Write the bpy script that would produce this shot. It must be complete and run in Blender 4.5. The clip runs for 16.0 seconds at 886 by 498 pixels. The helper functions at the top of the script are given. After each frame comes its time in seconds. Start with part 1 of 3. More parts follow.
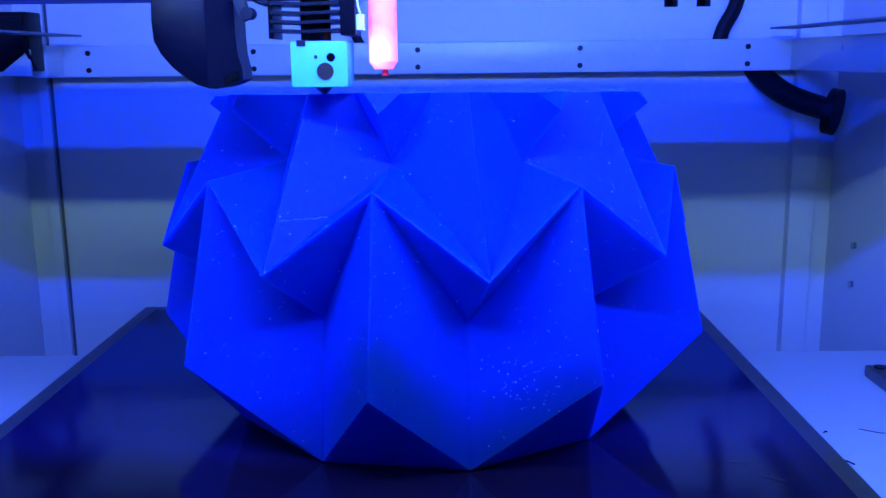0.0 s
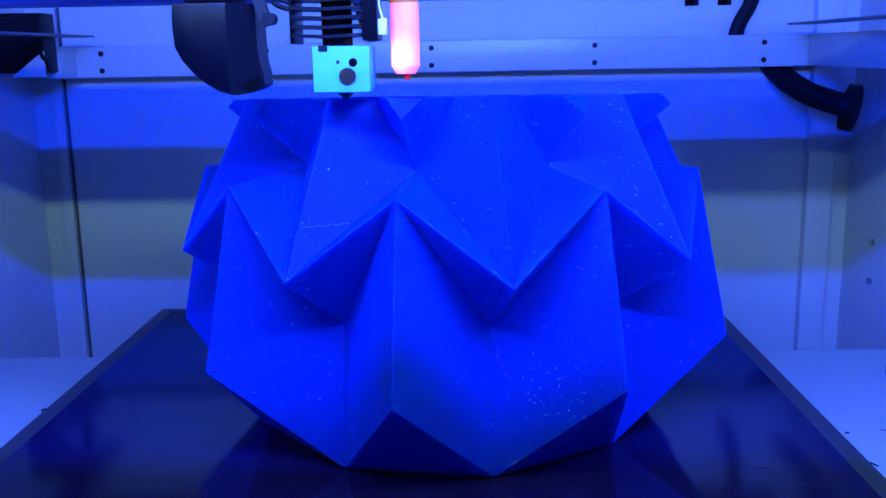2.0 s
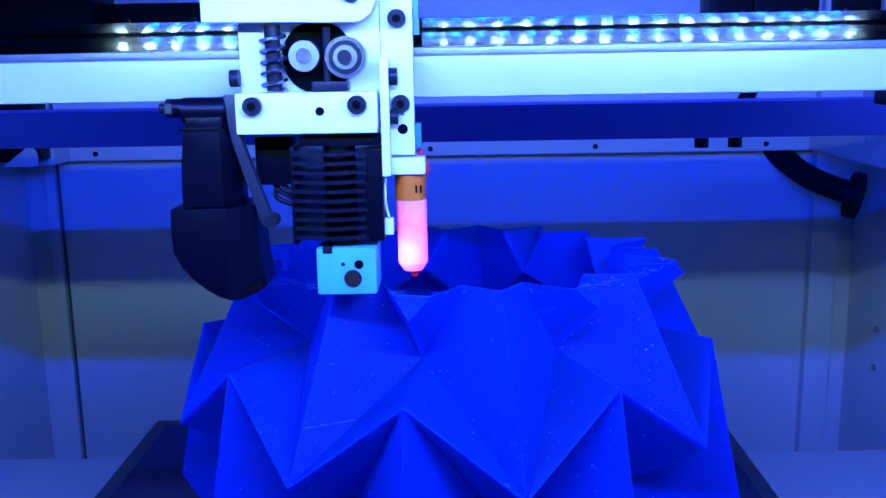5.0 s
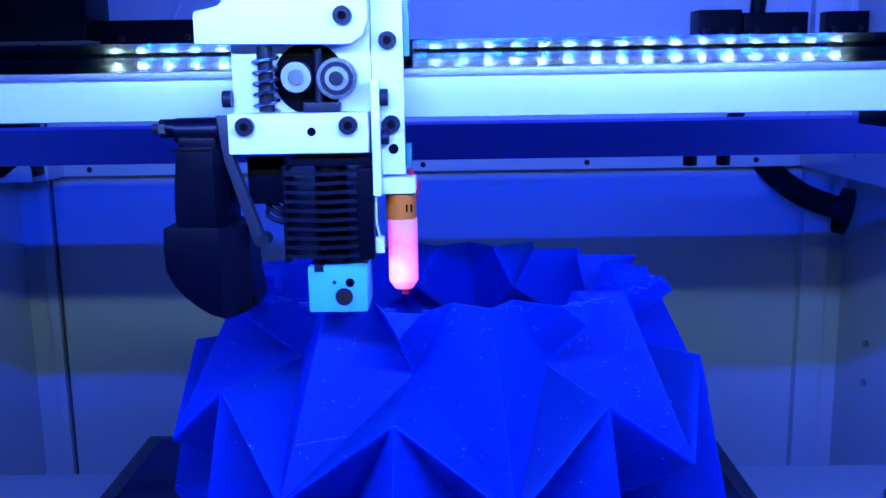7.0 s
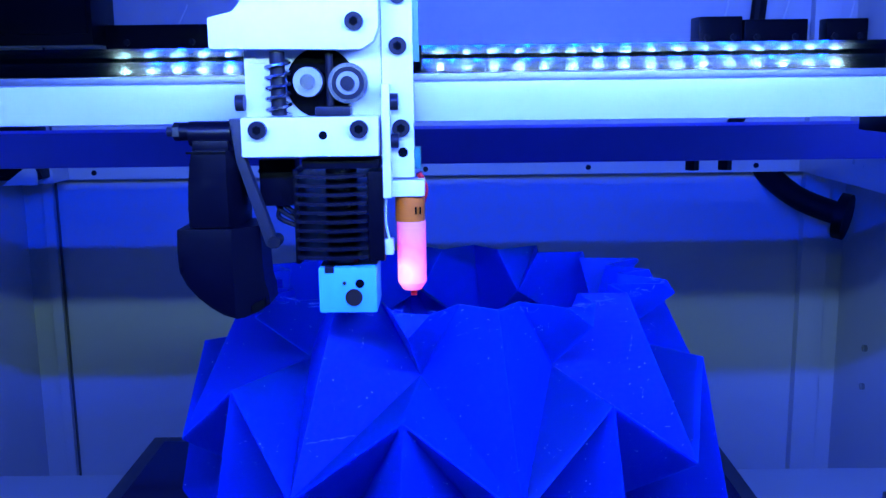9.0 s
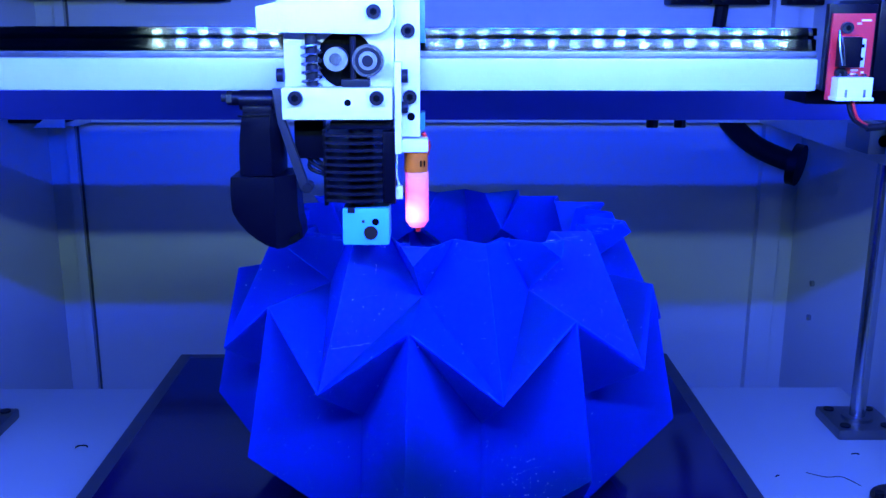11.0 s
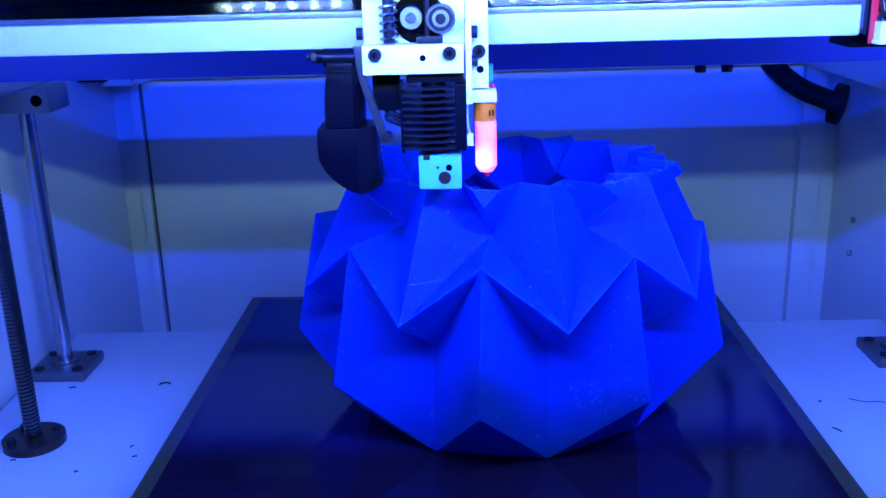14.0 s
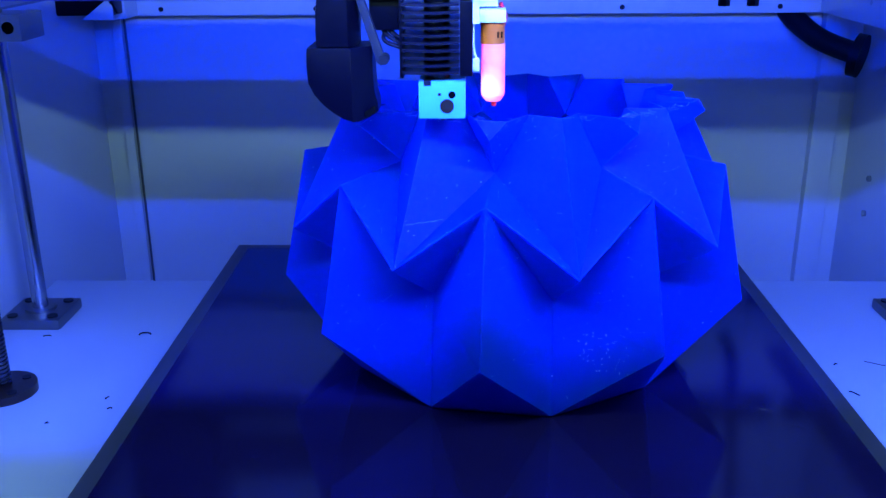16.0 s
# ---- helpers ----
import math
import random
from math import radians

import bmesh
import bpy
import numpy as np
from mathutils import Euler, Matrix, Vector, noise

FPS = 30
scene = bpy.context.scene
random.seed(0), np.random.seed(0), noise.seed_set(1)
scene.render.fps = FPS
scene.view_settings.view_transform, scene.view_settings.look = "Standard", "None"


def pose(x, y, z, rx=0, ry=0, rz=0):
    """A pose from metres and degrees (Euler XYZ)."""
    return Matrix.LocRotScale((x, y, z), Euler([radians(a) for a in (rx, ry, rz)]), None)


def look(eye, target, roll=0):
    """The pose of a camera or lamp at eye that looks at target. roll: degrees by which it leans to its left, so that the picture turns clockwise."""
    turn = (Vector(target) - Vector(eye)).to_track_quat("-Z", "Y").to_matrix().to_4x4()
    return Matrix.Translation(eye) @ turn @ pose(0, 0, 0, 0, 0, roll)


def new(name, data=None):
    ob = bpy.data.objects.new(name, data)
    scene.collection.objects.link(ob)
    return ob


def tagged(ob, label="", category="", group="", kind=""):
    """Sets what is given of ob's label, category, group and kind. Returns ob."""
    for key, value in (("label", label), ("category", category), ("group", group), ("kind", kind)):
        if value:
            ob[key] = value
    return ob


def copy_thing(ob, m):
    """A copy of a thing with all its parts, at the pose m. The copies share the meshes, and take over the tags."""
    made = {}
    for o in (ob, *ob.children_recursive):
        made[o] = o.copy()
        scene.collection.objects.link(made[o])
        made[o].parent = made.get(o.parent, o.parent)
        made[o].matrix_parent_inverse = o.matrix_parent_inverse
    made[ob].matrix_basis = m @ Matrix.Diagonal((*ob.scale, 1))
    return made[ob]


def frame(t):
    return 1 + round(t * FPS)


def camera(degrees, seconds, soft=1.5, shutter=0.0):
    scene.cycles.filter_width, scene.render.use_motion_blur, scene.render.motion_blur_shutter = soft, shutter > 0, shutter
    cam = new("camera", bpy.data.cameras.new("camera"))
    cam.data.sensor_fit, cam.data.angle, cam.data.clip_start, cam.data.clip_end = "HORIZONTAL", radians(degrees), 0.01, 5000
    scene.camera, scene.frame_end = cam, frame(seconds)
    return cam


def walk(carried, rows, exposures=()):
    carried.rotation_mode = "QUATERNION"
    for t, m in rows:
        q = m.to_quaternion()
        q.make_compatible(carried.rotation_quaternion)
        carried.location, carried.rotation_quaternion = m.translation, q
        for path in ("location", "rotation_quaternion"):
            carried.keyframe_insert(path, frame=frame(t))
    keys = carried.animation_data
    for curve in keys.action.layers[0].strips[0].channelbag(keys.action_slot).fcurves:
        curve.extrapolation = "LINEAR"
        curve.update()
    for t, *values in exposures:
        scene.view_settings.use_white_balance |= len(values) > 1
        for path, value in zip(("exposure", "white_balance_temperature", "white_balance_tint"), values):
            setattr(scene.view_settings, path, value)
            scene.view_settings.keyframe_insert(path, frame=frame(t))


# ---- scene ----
cam = camera(50.5, 16.0)
PATH = [
    (0, (0.028, -0.465, 0.176), (0.0, 1.495, -0.222), -0.6),
    (0.5, (0.026, -0.464, 0.175), (-0.004, 1.496, -0.222), -0.6),
    (1, (0.026, -0.465, 0.175), (-0.006, 1.496, -0.219), -0.6),
    (1.5, (0.025, -0.465, 0.177), (-0.011, 1.494, -0.224), -0.8),
    (2, (0.022, -0.461, 0.18), (-0.024, 1.496, -0.23), -1.0),
    (2.5, (0.024, -0.456, 0.212), (-0.036, 1.496, -0.218), -0.9),
    (3, (0.018, -0.446, 0.232), (-0.037, 1.505, -0.206), -0.8),
    (3.5, (0.015, -0.434, 0.246), (-0.034, 1.519, -0.182), -0.8),
    (4, (0.015, -0.431, 0.248), (-0.026, 1.524, -0.168), -0.9),
    (6.5, (0.019, -0.438, 0.254), (-0.001, 1.526, -0.121), -0.9),
    (7, (0.018, -0.437, 0.253), (0.001, 1.529, -0.117), -0.9),
    (7.5, (0.02, -0.437, 0.253), (0.004, 1.529, -0.116), -0.8),
    (8, (0.019, -0.433, 0.251), (0.004, 1.532, -0.121), -0.8),
    (8.5, (0.016, -0.438, 0.252), (0.0, 1.529, -0.106), -0.8),
    (11, (0.008, -0.53, 0.273), (0.027, 1.409, -0.217), 0.1),
    (11.5, (0.004, -0.584, 0.288), (0.012, 1.326, -0.306), -0.3),
    (12, (0.005, -0.617, 0.299), (-0.012, 1.283, -0.328), -0.7),
    (12.5, (0.007, -0.638, 0.295), (-0.023, 1.263, -0.324), -1.2),
    (13, (0.008, -0.639, 0.302), (-0.027, 1.266, -0.306), -1.4),
    (13.5, (0.002, -0.631, 0.296), (-0.042, 1.275, -0.309), -1.6),
    (14, (-0.011, -0.57, 0.281), (-0.063, 1.339, -0.316), -1.6),
    (14.5, (-0.02, -0.522, 0.264), (-0.075, 1.383, -0.341), -1.2),
    (15, (-0.023, -0.516, 0.252), (-0.067, 1.386, -0.366), -0.4),
    (15.5, (-0.016, -0.515, 0.241), (-0.049, 1.379, -0.399), 0.0),
    (16, (-0.015, -0.533, 0.255), (-0.055, 1.352, -0.412), -0.4),
]
walk(cam, [(t, look(e, g, r)) for t, e, g, r in PATH],
     exposures=[(0.0, 0.3), (3.0, 0.15), (4.0, -0.1), (6.3, -0.42), (8.7, -0.42), (11.0, -0.25), (12.3, 0.15), (16.0, 0.25)])

# ---- world and lights ----
world = bpy.data.worlds.new("dim_room")
scene.world = world
world.use_nodes = True
wb = world.node_tree.nodes["Background"]
wb.inputs[0].default_value = (0.005, 0.10, 1.0, 1)
wb.inputs[1].default_value = 0.1


# ---- materials ----
def mat(name, colour, rough=0.5, metal=0.0, grain=0.08, scale=60.0, bump=0.1, fine=900.0, emit=None, power=0.0,
        trans=0.0, spec=0.5, coat=0.0, stain=None, amount=0.0):
    m = bpy.data.materials.new(name)
    m.use_nodes = True
    nt = m.node_tree
    b = nt.nodes["Principled BSDF"]
    tc = nt.nodes.new("ShaderNodeTexCoord")
    n1 = nt.nodes.new("ShaderNodeTexNoise")
    n1.inputs["Scale"].default_value, n1.inputs["Detail"].default_value = scale, 5
    n2 = nt.nodes.new("ShaderNodeTexNoise")
    n2.inputs["Scale"].default_value, n2.inputs["Detail"].default_value = fine, 3
    for n in (n1, n2):
        nt.links.new(tc.outputs["Object"], n.inputs["Vector"])
    ramp = nt.nodes.new("ShaderNodeMapRange")
    ramp.inputs["To Min"].default_value, ramp.inputs["To Max"].default_value = 1 - grain, 1 + grain
    nt.links.new(n1.outputs["Fac"], ramp.inputs["Value"])
    mul = nt.nodes.new("ShaderNodeVectorMath")
    mul.operation = "SCALE"
    mul.inputs[0].default_value = colour
    nt.links.new(ramp.outputs[0], mul.inputs["Scale"])
    out = mul.outputs[0]
    if stain:
        n3 = nt.nodes.new("ShaderNodeTexNoise")
        n3.inputs["Scale"].default_value, n3.inputs["Detail"].default_value = scale * 0.3, 8
        nt.links.new(tc.outputs["Object"], n3.inputs["Vector"])
        r3 = nt.nodes.new("ShaderNodeMapRange")
        r3.inputs["From Min"].default_value, r3.inputs["From Max"].default_value = 0.55, 0.75
        r3.inputs["To Max"].default_value = amount
        nt.links.new(n3.outputs["Fac"], r3.inputs["Value"])
        mx = nt.nodes.new("ShaderNodeMixRGB")
        mx.inputs[2].default_value = (*stain, 1)
        nt.links.new(r3.outputs[0], mx.inputs[0])
        nt.links.new(out, mx.inputs[1])
        out = mx.outputs[0]
    nt.links.new(out, b.inputs["Base Color"])
    rr = nt.nodes.new("ShaderNodeMapRange")
    rr.inputs["To Min"].default_value, rr.inputs["To Max"].default_value = rough * 0.8, min(1, rough * 1.2)
    nt.links.new(n1.outputs["Fac"], rr.inputs["Value"])
    nt.links.new(rr.outputs[0], b.inputs["Roughness"])
    b.inputs["Metallic"].default_value = metal
    b.inputs["Specular IOR Level"].default_value = spec
    b.inputs["Coat Weight"].default_value = coat
    b.inputs["Transmission Weight"].default_value = trans
    if bump:
        bp = nt.nodes.new("ShaderNodeBump")
        bp.inputs["Strength"].default_value, bp.inputs["Distance"].default_value = bump, 0.0004
        nt.links.new(n2.outputs["Fac"], bp.inputs["Height"])
        nt.links.new(bp.outputs[0], b.inputs["Normal"])
    if emit:
        b.inputs["Emission Color"].default_value = (*emit, 1)
        b.inputs["Emission Strength"].default_value = power
    return m


def glitter_plastic(name, colour):
    """Printed plastic with fine layer lines and metal flakes."""
    m = mat(name, colour, rough=0.5, grain=0.05, scale=25, bump=0.0, spec=0.06)
    nt = m.node_tree
    b = nt.nodes["Principled BSDF"]
    b.inputs["Subsurface Weight"].default_value, b.inputs["Subsurface Scale"].default_value = 0.85, 0.02
    b.inputs["Subsurface Radius"].default_value = (0.1, 0.3, 1.0)
    tc = next(n for n in nt.nodes if n.type == "TEX_COORD")
    vo = nt.nodes.new("ShaderNodeTexVoronoi")
    vo.inputs["Scale"].default_value = 1900
    nt.links.new(tc.outputs["Object"], vo.inputs["Vector"])
    near = nt.nodes.new("ShaderNodeMath")
    near.operation, near.inputs[1].default_value = "LESS_THAN", 0.2
    nt.links.new(vo.outputs["Distance"], near.inputs[0])
    sep = nt.nodes.new("ShaderNodeSeparateColor")
    nt.links.new(vo.outputs["Color"], sep.inputs[0])
    some = nt.nodes.new("ShaderNodeMath")
    some.operation, some.inputs[1].default_value = "GREATER_THAN", 0.986
    nt.links.new(sep.outputs[0], some.inputs[0])
    flake = nt.nodes.new("ShaderNodeMath")
    flake.operation = "MULTIPLY"
    nt.links.new(near.outputs[0], flake.inputs[0])
    nt.links.new(some.outputs[0], flake.inputs[1])
    nt.links.new(flake.outputs[0], b.inputs["Metallic"])
    old = b.inputs["Base Color"].links[0].from_socket
    mx = nt.nodes.new("ShaderNodeMixRGB")
    mx.inputs[2].default_value = (0.8, 0.85, 0.95, 1)
    nt.links.new(flake.outputs[0], mx.inputs[0])
    nt.links.new(old, mx.inputs[1])
    nt.links.new(mx.outputs[0], b.inputs["Base Color"])
    wave = nt.nodes.new("ShaderNodeTexWave")
    wave.bands_direction = "Z"
    wave.inputs["Scale"].default_value, wave.inputs["Distortion"].default_value = 900, 1.0
    nt.links.new(tc.outputs["Object"], wave.inputs["Vector"])
    bp = nt.nodes.new("ShaderNodeBump")
    bp.inputs["Strength"].default_value, bp.inputs["Distance"].default_value = 0.25, 0.0003
    nt.links.new(wave.outputs["Fac"], bp.inputs["Height"])
    # each flake lies at its own slant
    tilt = nt.nodes.new("ShaderNodeVectorMath")
    tilt.operation = "MULTIPLY_ADD"
    tilt.inputs[1].default_value, tilt.inputs[2].default_value = (1.6, 1.6, 1.6), (-0.8, -0.8, -0.8)
    nt.links.new(vo.outputs["Color"], tilt.inputs[0])
    sc = nt.nodes.new("ShaderNodeVectorMath")
    sc.operation = "SCALE"
    nt.links.new(tilt.outputs[0], sc.inputs[0])
    nt.links.new(flake.outputs[0], sc.inputs["Scale"])
    add = nt.nodes.new("ShaderNodeVectorMath")
    nt.links.new(bp.outputs[0], add.inputs[0])
    nt.links.new(sc.outputs[0], add.inputs[1])
    nn = nt.nodes.new("ShaderNodeVectorMath")
    nn.operation = "NORMALIZE"
    nt.links.new(add.outputs[0], nn.inputs[0])
    nt.links.new(nn.outputs[0], b.inputs["Normal"])
    return m


def layer_lines(m, scale, strength):
    """Fine horizontal layers of a printed part, a little uneven."""
    nt = m.node_tree
    b = nt.nodes["Principled BSDF"]
    tc = next(n for n in nt.nodes if n.type == "TEX_COORD")
    wave = nt.nodes.new("ShaderNodeTexWave")
    wave.bands_direction = "Z"
    wave.inputs["Scale"].default_value, wave.inputs["Distortion"].default_value = scale, 2.5
    wave.inputs["Detail"].default_value, wave.inputs["Detail Scale"].default_value = 3, 0.6
    nt.links.new(tc.outputs["Object"], wave.inputs["Vector"])
    bp = nt.nodes.new("ShaderNodeBump")
    bp.inputs["Strength"].default_value, bp.inputs["Distance"].default_value = strength, 0.0003
    nt.links.new(wave.outputs["Fac"], bp.inputs["Height"])
    nt.links.new(bp.outputs[0], b.inputs["Normal"])


M_WALL = mat("white_powder_coat", (0.47, 0.485, 0.485), 0.45, grain=0.05, scale=9, bump=0.12, fine=1500)
M_GREY = mat("dark_grey_paint", (0.06, 0.06, 0.065), 0.5, grain=0.08, scale=9, bump=0.1)
M_PLATE = mat("white_painted_board", (0.4, 0.43, 0.44), 0.5, grain=0.06, scale=14, bump=0.1, stain=(0.4, 0.42, 0.45), amount=0.25)
M_BAR = mat("white_gloss_paint", (0.38, 0.41, 0.4), 0.3, grain=0.05, scale=30, bump=0.3, fine=400)
M_STEEL = mat("ground_steel", (0.4, 0.41, 0.43), 0.22, 1.0, grain=0.1, scale=120, bump=0.05)
M_CHROME = mat("oiled_rail_steel", (0.05, 0.051, 0.055), 0.12, 1.0, grain=0.2, scale=160, bump=0)
M_ALU = mat("cast_aluminium", (0.2, 0.205, 0.22), 0.42, 1.0, grain=0.1, scale=200, bump=0.2)
M_GREYP = mat("grey_plastic", (0.014, 0.0145, 0.018), 0.4, grain=0.12, scale=150, bump=0.2, spec=0.3)
# white beam paint with its blue shade put into the colour
M_BAR_SHADE = mat("shaded_bar_blue", (0.06, 0.1, 0.5), 0.4, grain=0.06, scale=40, bump=0.1, spec=0.3)
M_DARK = mat("dark_oxide_steel", (0.012, 0.0125, 0.016), 0.4, 0.3, spec=0.1, grain=0.2, scale=150, bump=0.15)
M_SCREW = mat("rolled_screw_steel", (0.085, 0.085, 0.095), 0.25, 0.9, grain=0.06, scale=60, bump=0)
M_BRONZE = mat("bronze", (0.022, 0.012, 0.008), 0.4, 0.3, grain=0.2, scale=150, bump=0.15)
M_BLACK = mat("black_plastic", (0.0014, 0.0014, 0.004), 0.32, grain=0.2, scale=90, bump=0.05, spec=0.09)
M_PRINT = mat("black_printed_plastic", (0.001, 0.001, 0.004), 0.3, grain=0.2, scale=180, spec=0.08, bump=0.0)
layer_lines(M_PRINT, 800, 0.15)


def ground_along(m):
    """Grinding marks that run along x, so that gloss spreads up and down."""
    nt = m.node_tree
    tan = nt.nodes.new("ShaderNodeTangent")
    tan.direction_type, tan.axis = "RADIAL", "X"
    b = nt.nodes["Principled BSDF"]
    b.inputs["Anisotropic"].default_value = 0.95
    nt.links.new(tan.outputs[0], b.inputs["Tangent"])


ground_along(M_CHROME)
M_ANOD = mat("black_anodised", (0.004, 0.004, 0.008), 0.3, 0.1, spec=0.3, grain=0.15, scale=120, bump=0.1)
M_GLASS = mat("black_coated_glass", (0.005, 0.0035, 0.032), 0.1, grain=0.3, scale=20, bump=0.02, spec=0.22)
M_EDGE = mat("ground_glass_edge", (0.022, 0.023, 0.032), 0.4, grain=0.15, scale=60, bump=0.1)
# for printed ink, and flat black pieces that paint the shade inside holes
M_MARK = mat("ink_and_hole_black", (0.002, 0.002, 0.002), 0.9, grain=0.1, bump=0.0, spec=0.02)
M_WHITE = mat("white_printed_plastic", (0.6, 0.6, 0.56), 0.45, grain=0.04, scale=60, bump=0.15)
M_SOCK = mat("cyan_silicone", (0.045, 0.32, 0.65), 0.5, grain=0.06, scale=120, bump=0.15, stain=(0.1, 0.06, 0.05), amount=0.2)
M_ORANGE = mat("orange_lacquer", (0.55, 0.10, 0.003), 0.4, grain=0.06, scale=120, bump=0.05)
M_RED = mat("red_circuit_board", (0.55, 0.01, 0.015), 0.35, grain=0.08, scale=200, bump=0.1)
M_RUBBER = mat("black_rubber", (0.005, 0.005, 0.008), 0.5, spec=0.1, grain=0.15, scale=80, bump=0.2)
M_PCB = mat("green_circuit_board", (0.01, 0.12, 0.08), 0.4, grain=0.1, bump=0.1)
M_BLUEPETG = glitter_plastic("blue_glitter_plastic", (0.0004, 0.018, 0.31))
M_WISP = mat("pale_blue_string", (0.03, 0.08, 0.5), 0.3, grain=0.05, bump=0)
M_FLAKE = mat("pale_glint_flake", (0.8, 0.85, 0.9), 0.3, grain=0.05, bump=0)
M_PROBE = mat("milky_probe_shell", (0.3, 0.24, 0.27), 0.35, grain=0.02, bump=0.0)
M_LEDW = mat("white_led", (1, 1, 1), 0.5, bump=0, grain=0, emit=(0.52, 1.0, 1.05), power=1600)
M_LEDB = mat("blue_led", (0.1, 0.2, 1), 0.5, bump=0, grain=0, emit=(0.0, 0.03, 1.0), power=13000)
M_REDLED = mat("red_led", (1, 0.2, 0.2), 0.5, bump=0, grain=0, emit=(1.0, 0.1, 0.12), power=40)


def glow_probe():
    """The shell glows from the lamp inside it, strongest round the lamp."""
    nt = M_PROBE.node_tree
    b = nt.nodes["Principled BSDF"]
    tc = next(n for n in nt.nodes if n.type == "TEX_COORD")
    d = nt.nodes.new("ShaderNodeVectorMath")
    d.operation = "DISTANCE"
    d.inputs[1].default_value = PROBE_LAMP
    nt.links.new(tc.outputs["Object"], d.inputs[0])
    r = nt.nodes.new("ShaderNodeValToRGB")
    e = r.color_ramp.elements
    e[0].position, e[0].color = 0.004, (2.2, 0.9, 0.7, 1)
    e[1].position, e[1].color = 0.028, (0.4, 0.08, 0.26, 1)
    k = e.new(0.009)
    k.color = (1.6, 0.05, 0.2, 1)
    k = e.new(0.017)
    k.color = (1.1, 0.05, 0.27, 1)
    nt.links.new(d.outputs["Value"], r.inputs[0])
    nt.links.new(r.outputs[0], b.inputs["Emission Color"])
    b.inputs["Emission Strength"].default_value = 0.8


# ---- mesh helpers ----
def box(bm, x0, x1, y0, y1, z0, z1, bevel=0.0):
    r = bmesh.ops.create_cube(bm, size=1)
    vs = r["verts"]
    for v in vs:
        v.co = Vector((x0 + (v.co.x + 0.5) * (x1 - x0), y0 + (v.co.y + 0.5) * (y1 - y0), z0 + (v.co.z + 0.5) * (z1 - z0)))
    if bevel:
        es = list({e for v in vs for e in v.link_edges})
        bmesh.ops.bevel(bm, geom=es, offset=bevel, segments=2, affect="EDGES", profile=0.7)


def rod(bm, a, b, r0, r1=None, seg=24, caps=True):
    a, b = Vector(a), Vector(b)
    q = (b - a).to_track_quat("Z", "Y").to_matrix().to_4x4()
    m = Matrix.Translation((a + b) / 2) @ q
    return bmesh.ops.create_cone(bm, cap_ends=caps, segments=seg, radius1=r0, radius2=r0 if r1 is None else r1,
                                 depth=(b - a).length, matrix=m)


def prism(bm, outline, y0, y1, bevel=0.0):
    """A plate with an outline in x and z, from y0 to y1."""
    f = [bm.verts.new((x, y0, z)) for x, z in outline]
    g = [bm.verts.new((x, y1, z)) for x, z in outline]
    n = len(outline)
    faces = [bm.faces.new(f), bm.faces.new(g[::-1])]
    faces += [bm.faces.new((f[i], g[i], g[(i + 1) % n], f[(i + 1) % n])) for i in range(n)]
    bmesh.ops.recalc_face_normals(bm, faces=faces)
    if bevel:
        es = list({e for fa in faces for e in fa.edges})
        bmesh.ops.bevel(bm, geom=es, offset=bevel, segments=2, affect="EDGES", profile=0.7)


def tube(bm, pts, r, seg=10, r_end=None):
    """A bent tube through pts."""
    pts = [Vector(p) for p in pts]
    fine = []
    for i in range(len(pts) - 1):
        p0, p1, p2, p3 = pts[max(i - 1, 0)], pts[i], pts[i + 1], pts[min(i + 2, len(pts) - 1)]
        for k in range(6):
            t = k / 6
            fine.append(0.5 * (2 * p1 + (p2 - p0) * t + (2 * p0 - 5 * p1 + 4 * p2 - p3) * t * t + (3 * p1 - p0 - 3 * p2 + p3) * t ** 3))
    fine.append(pts[-1])
    rings = []
    for i, p in enumerate(fine):
        d = (fine[min(i + 1, len(fine) - 1)] - fine[max(i - 1, 0)]).normalized()
        u = d.orthogonal().normalized() if i == 0 else (u - u.dot(d) * d).normalized()
        w = d.cross(u)
        rr = r if r_end is None else r + (r_end - r) * i / (len(fine) - 1)
        rings.append([bm.verts.new(p + rr * (math.cos(a) * u + math.sin(a) * w)) for a in [2 * math.pi * k / seg for k in range(seg)]])
    for a, b in zip(rings, rings[1:]):
        for k in range(seg):
            bm.faces.new((a[k], a[(k + 1) % seg], b[(k + 1) % seg], b[k]))
    bm.faces.new(rings[0][::-1])
    bm.faces.new(rings[-1])


def mesh_of(name, bm, material, smooth=False):
    me = bpy.data.meshes.new(name)
    bm.to_mesh(me)
    bm.free()
    me.materials.append(material)
    if smooth:
        for p in me.polygons:
            p.use_smooth = True
        me.set_sharp_from_angle(angle=radians(35))
    return me


def part(name, bm, material, parent=None, label="", smooth=True):
    ob = new(name, mesh_of(name, bm, material, smooth))
    ob.parent = parent
    if label:
        tagged(ob, label)
    return ob


def thing(name, label, category, at=(0, 0, 0), group="", kind=""):
    ob = new(name)
    ob.location = at
    ob.empty_display_size = 0.01
    return tagged(ob, label, category, group, kind)


def B(*args, bevel=0.0):
    bm = bmesh.new()
    box(bm, *args, bevel=bevel)
    return bm


def R(a, b, r0, r1=None, seg=24):
    bm = bmesh.new()
    rod(bm, a, b, r0, r1, seg)
    return bm


def P(outline, y0, y1, bevel=0.0):
    bm = bmesh.new()
    prism(bm, outline, y0, y1, bevel)
    return bm


def T(pts, r, seg=10, r_end=None):
    bm = bmesh.new()
    tube(bm, pts, r, seg, r_end)
    return bm


def solo(name, bm, material, label, category, kind="", smooth=True, group=""):
    return tagged(part(name, bm, material, None, "", smooth), label, category, group, kind)


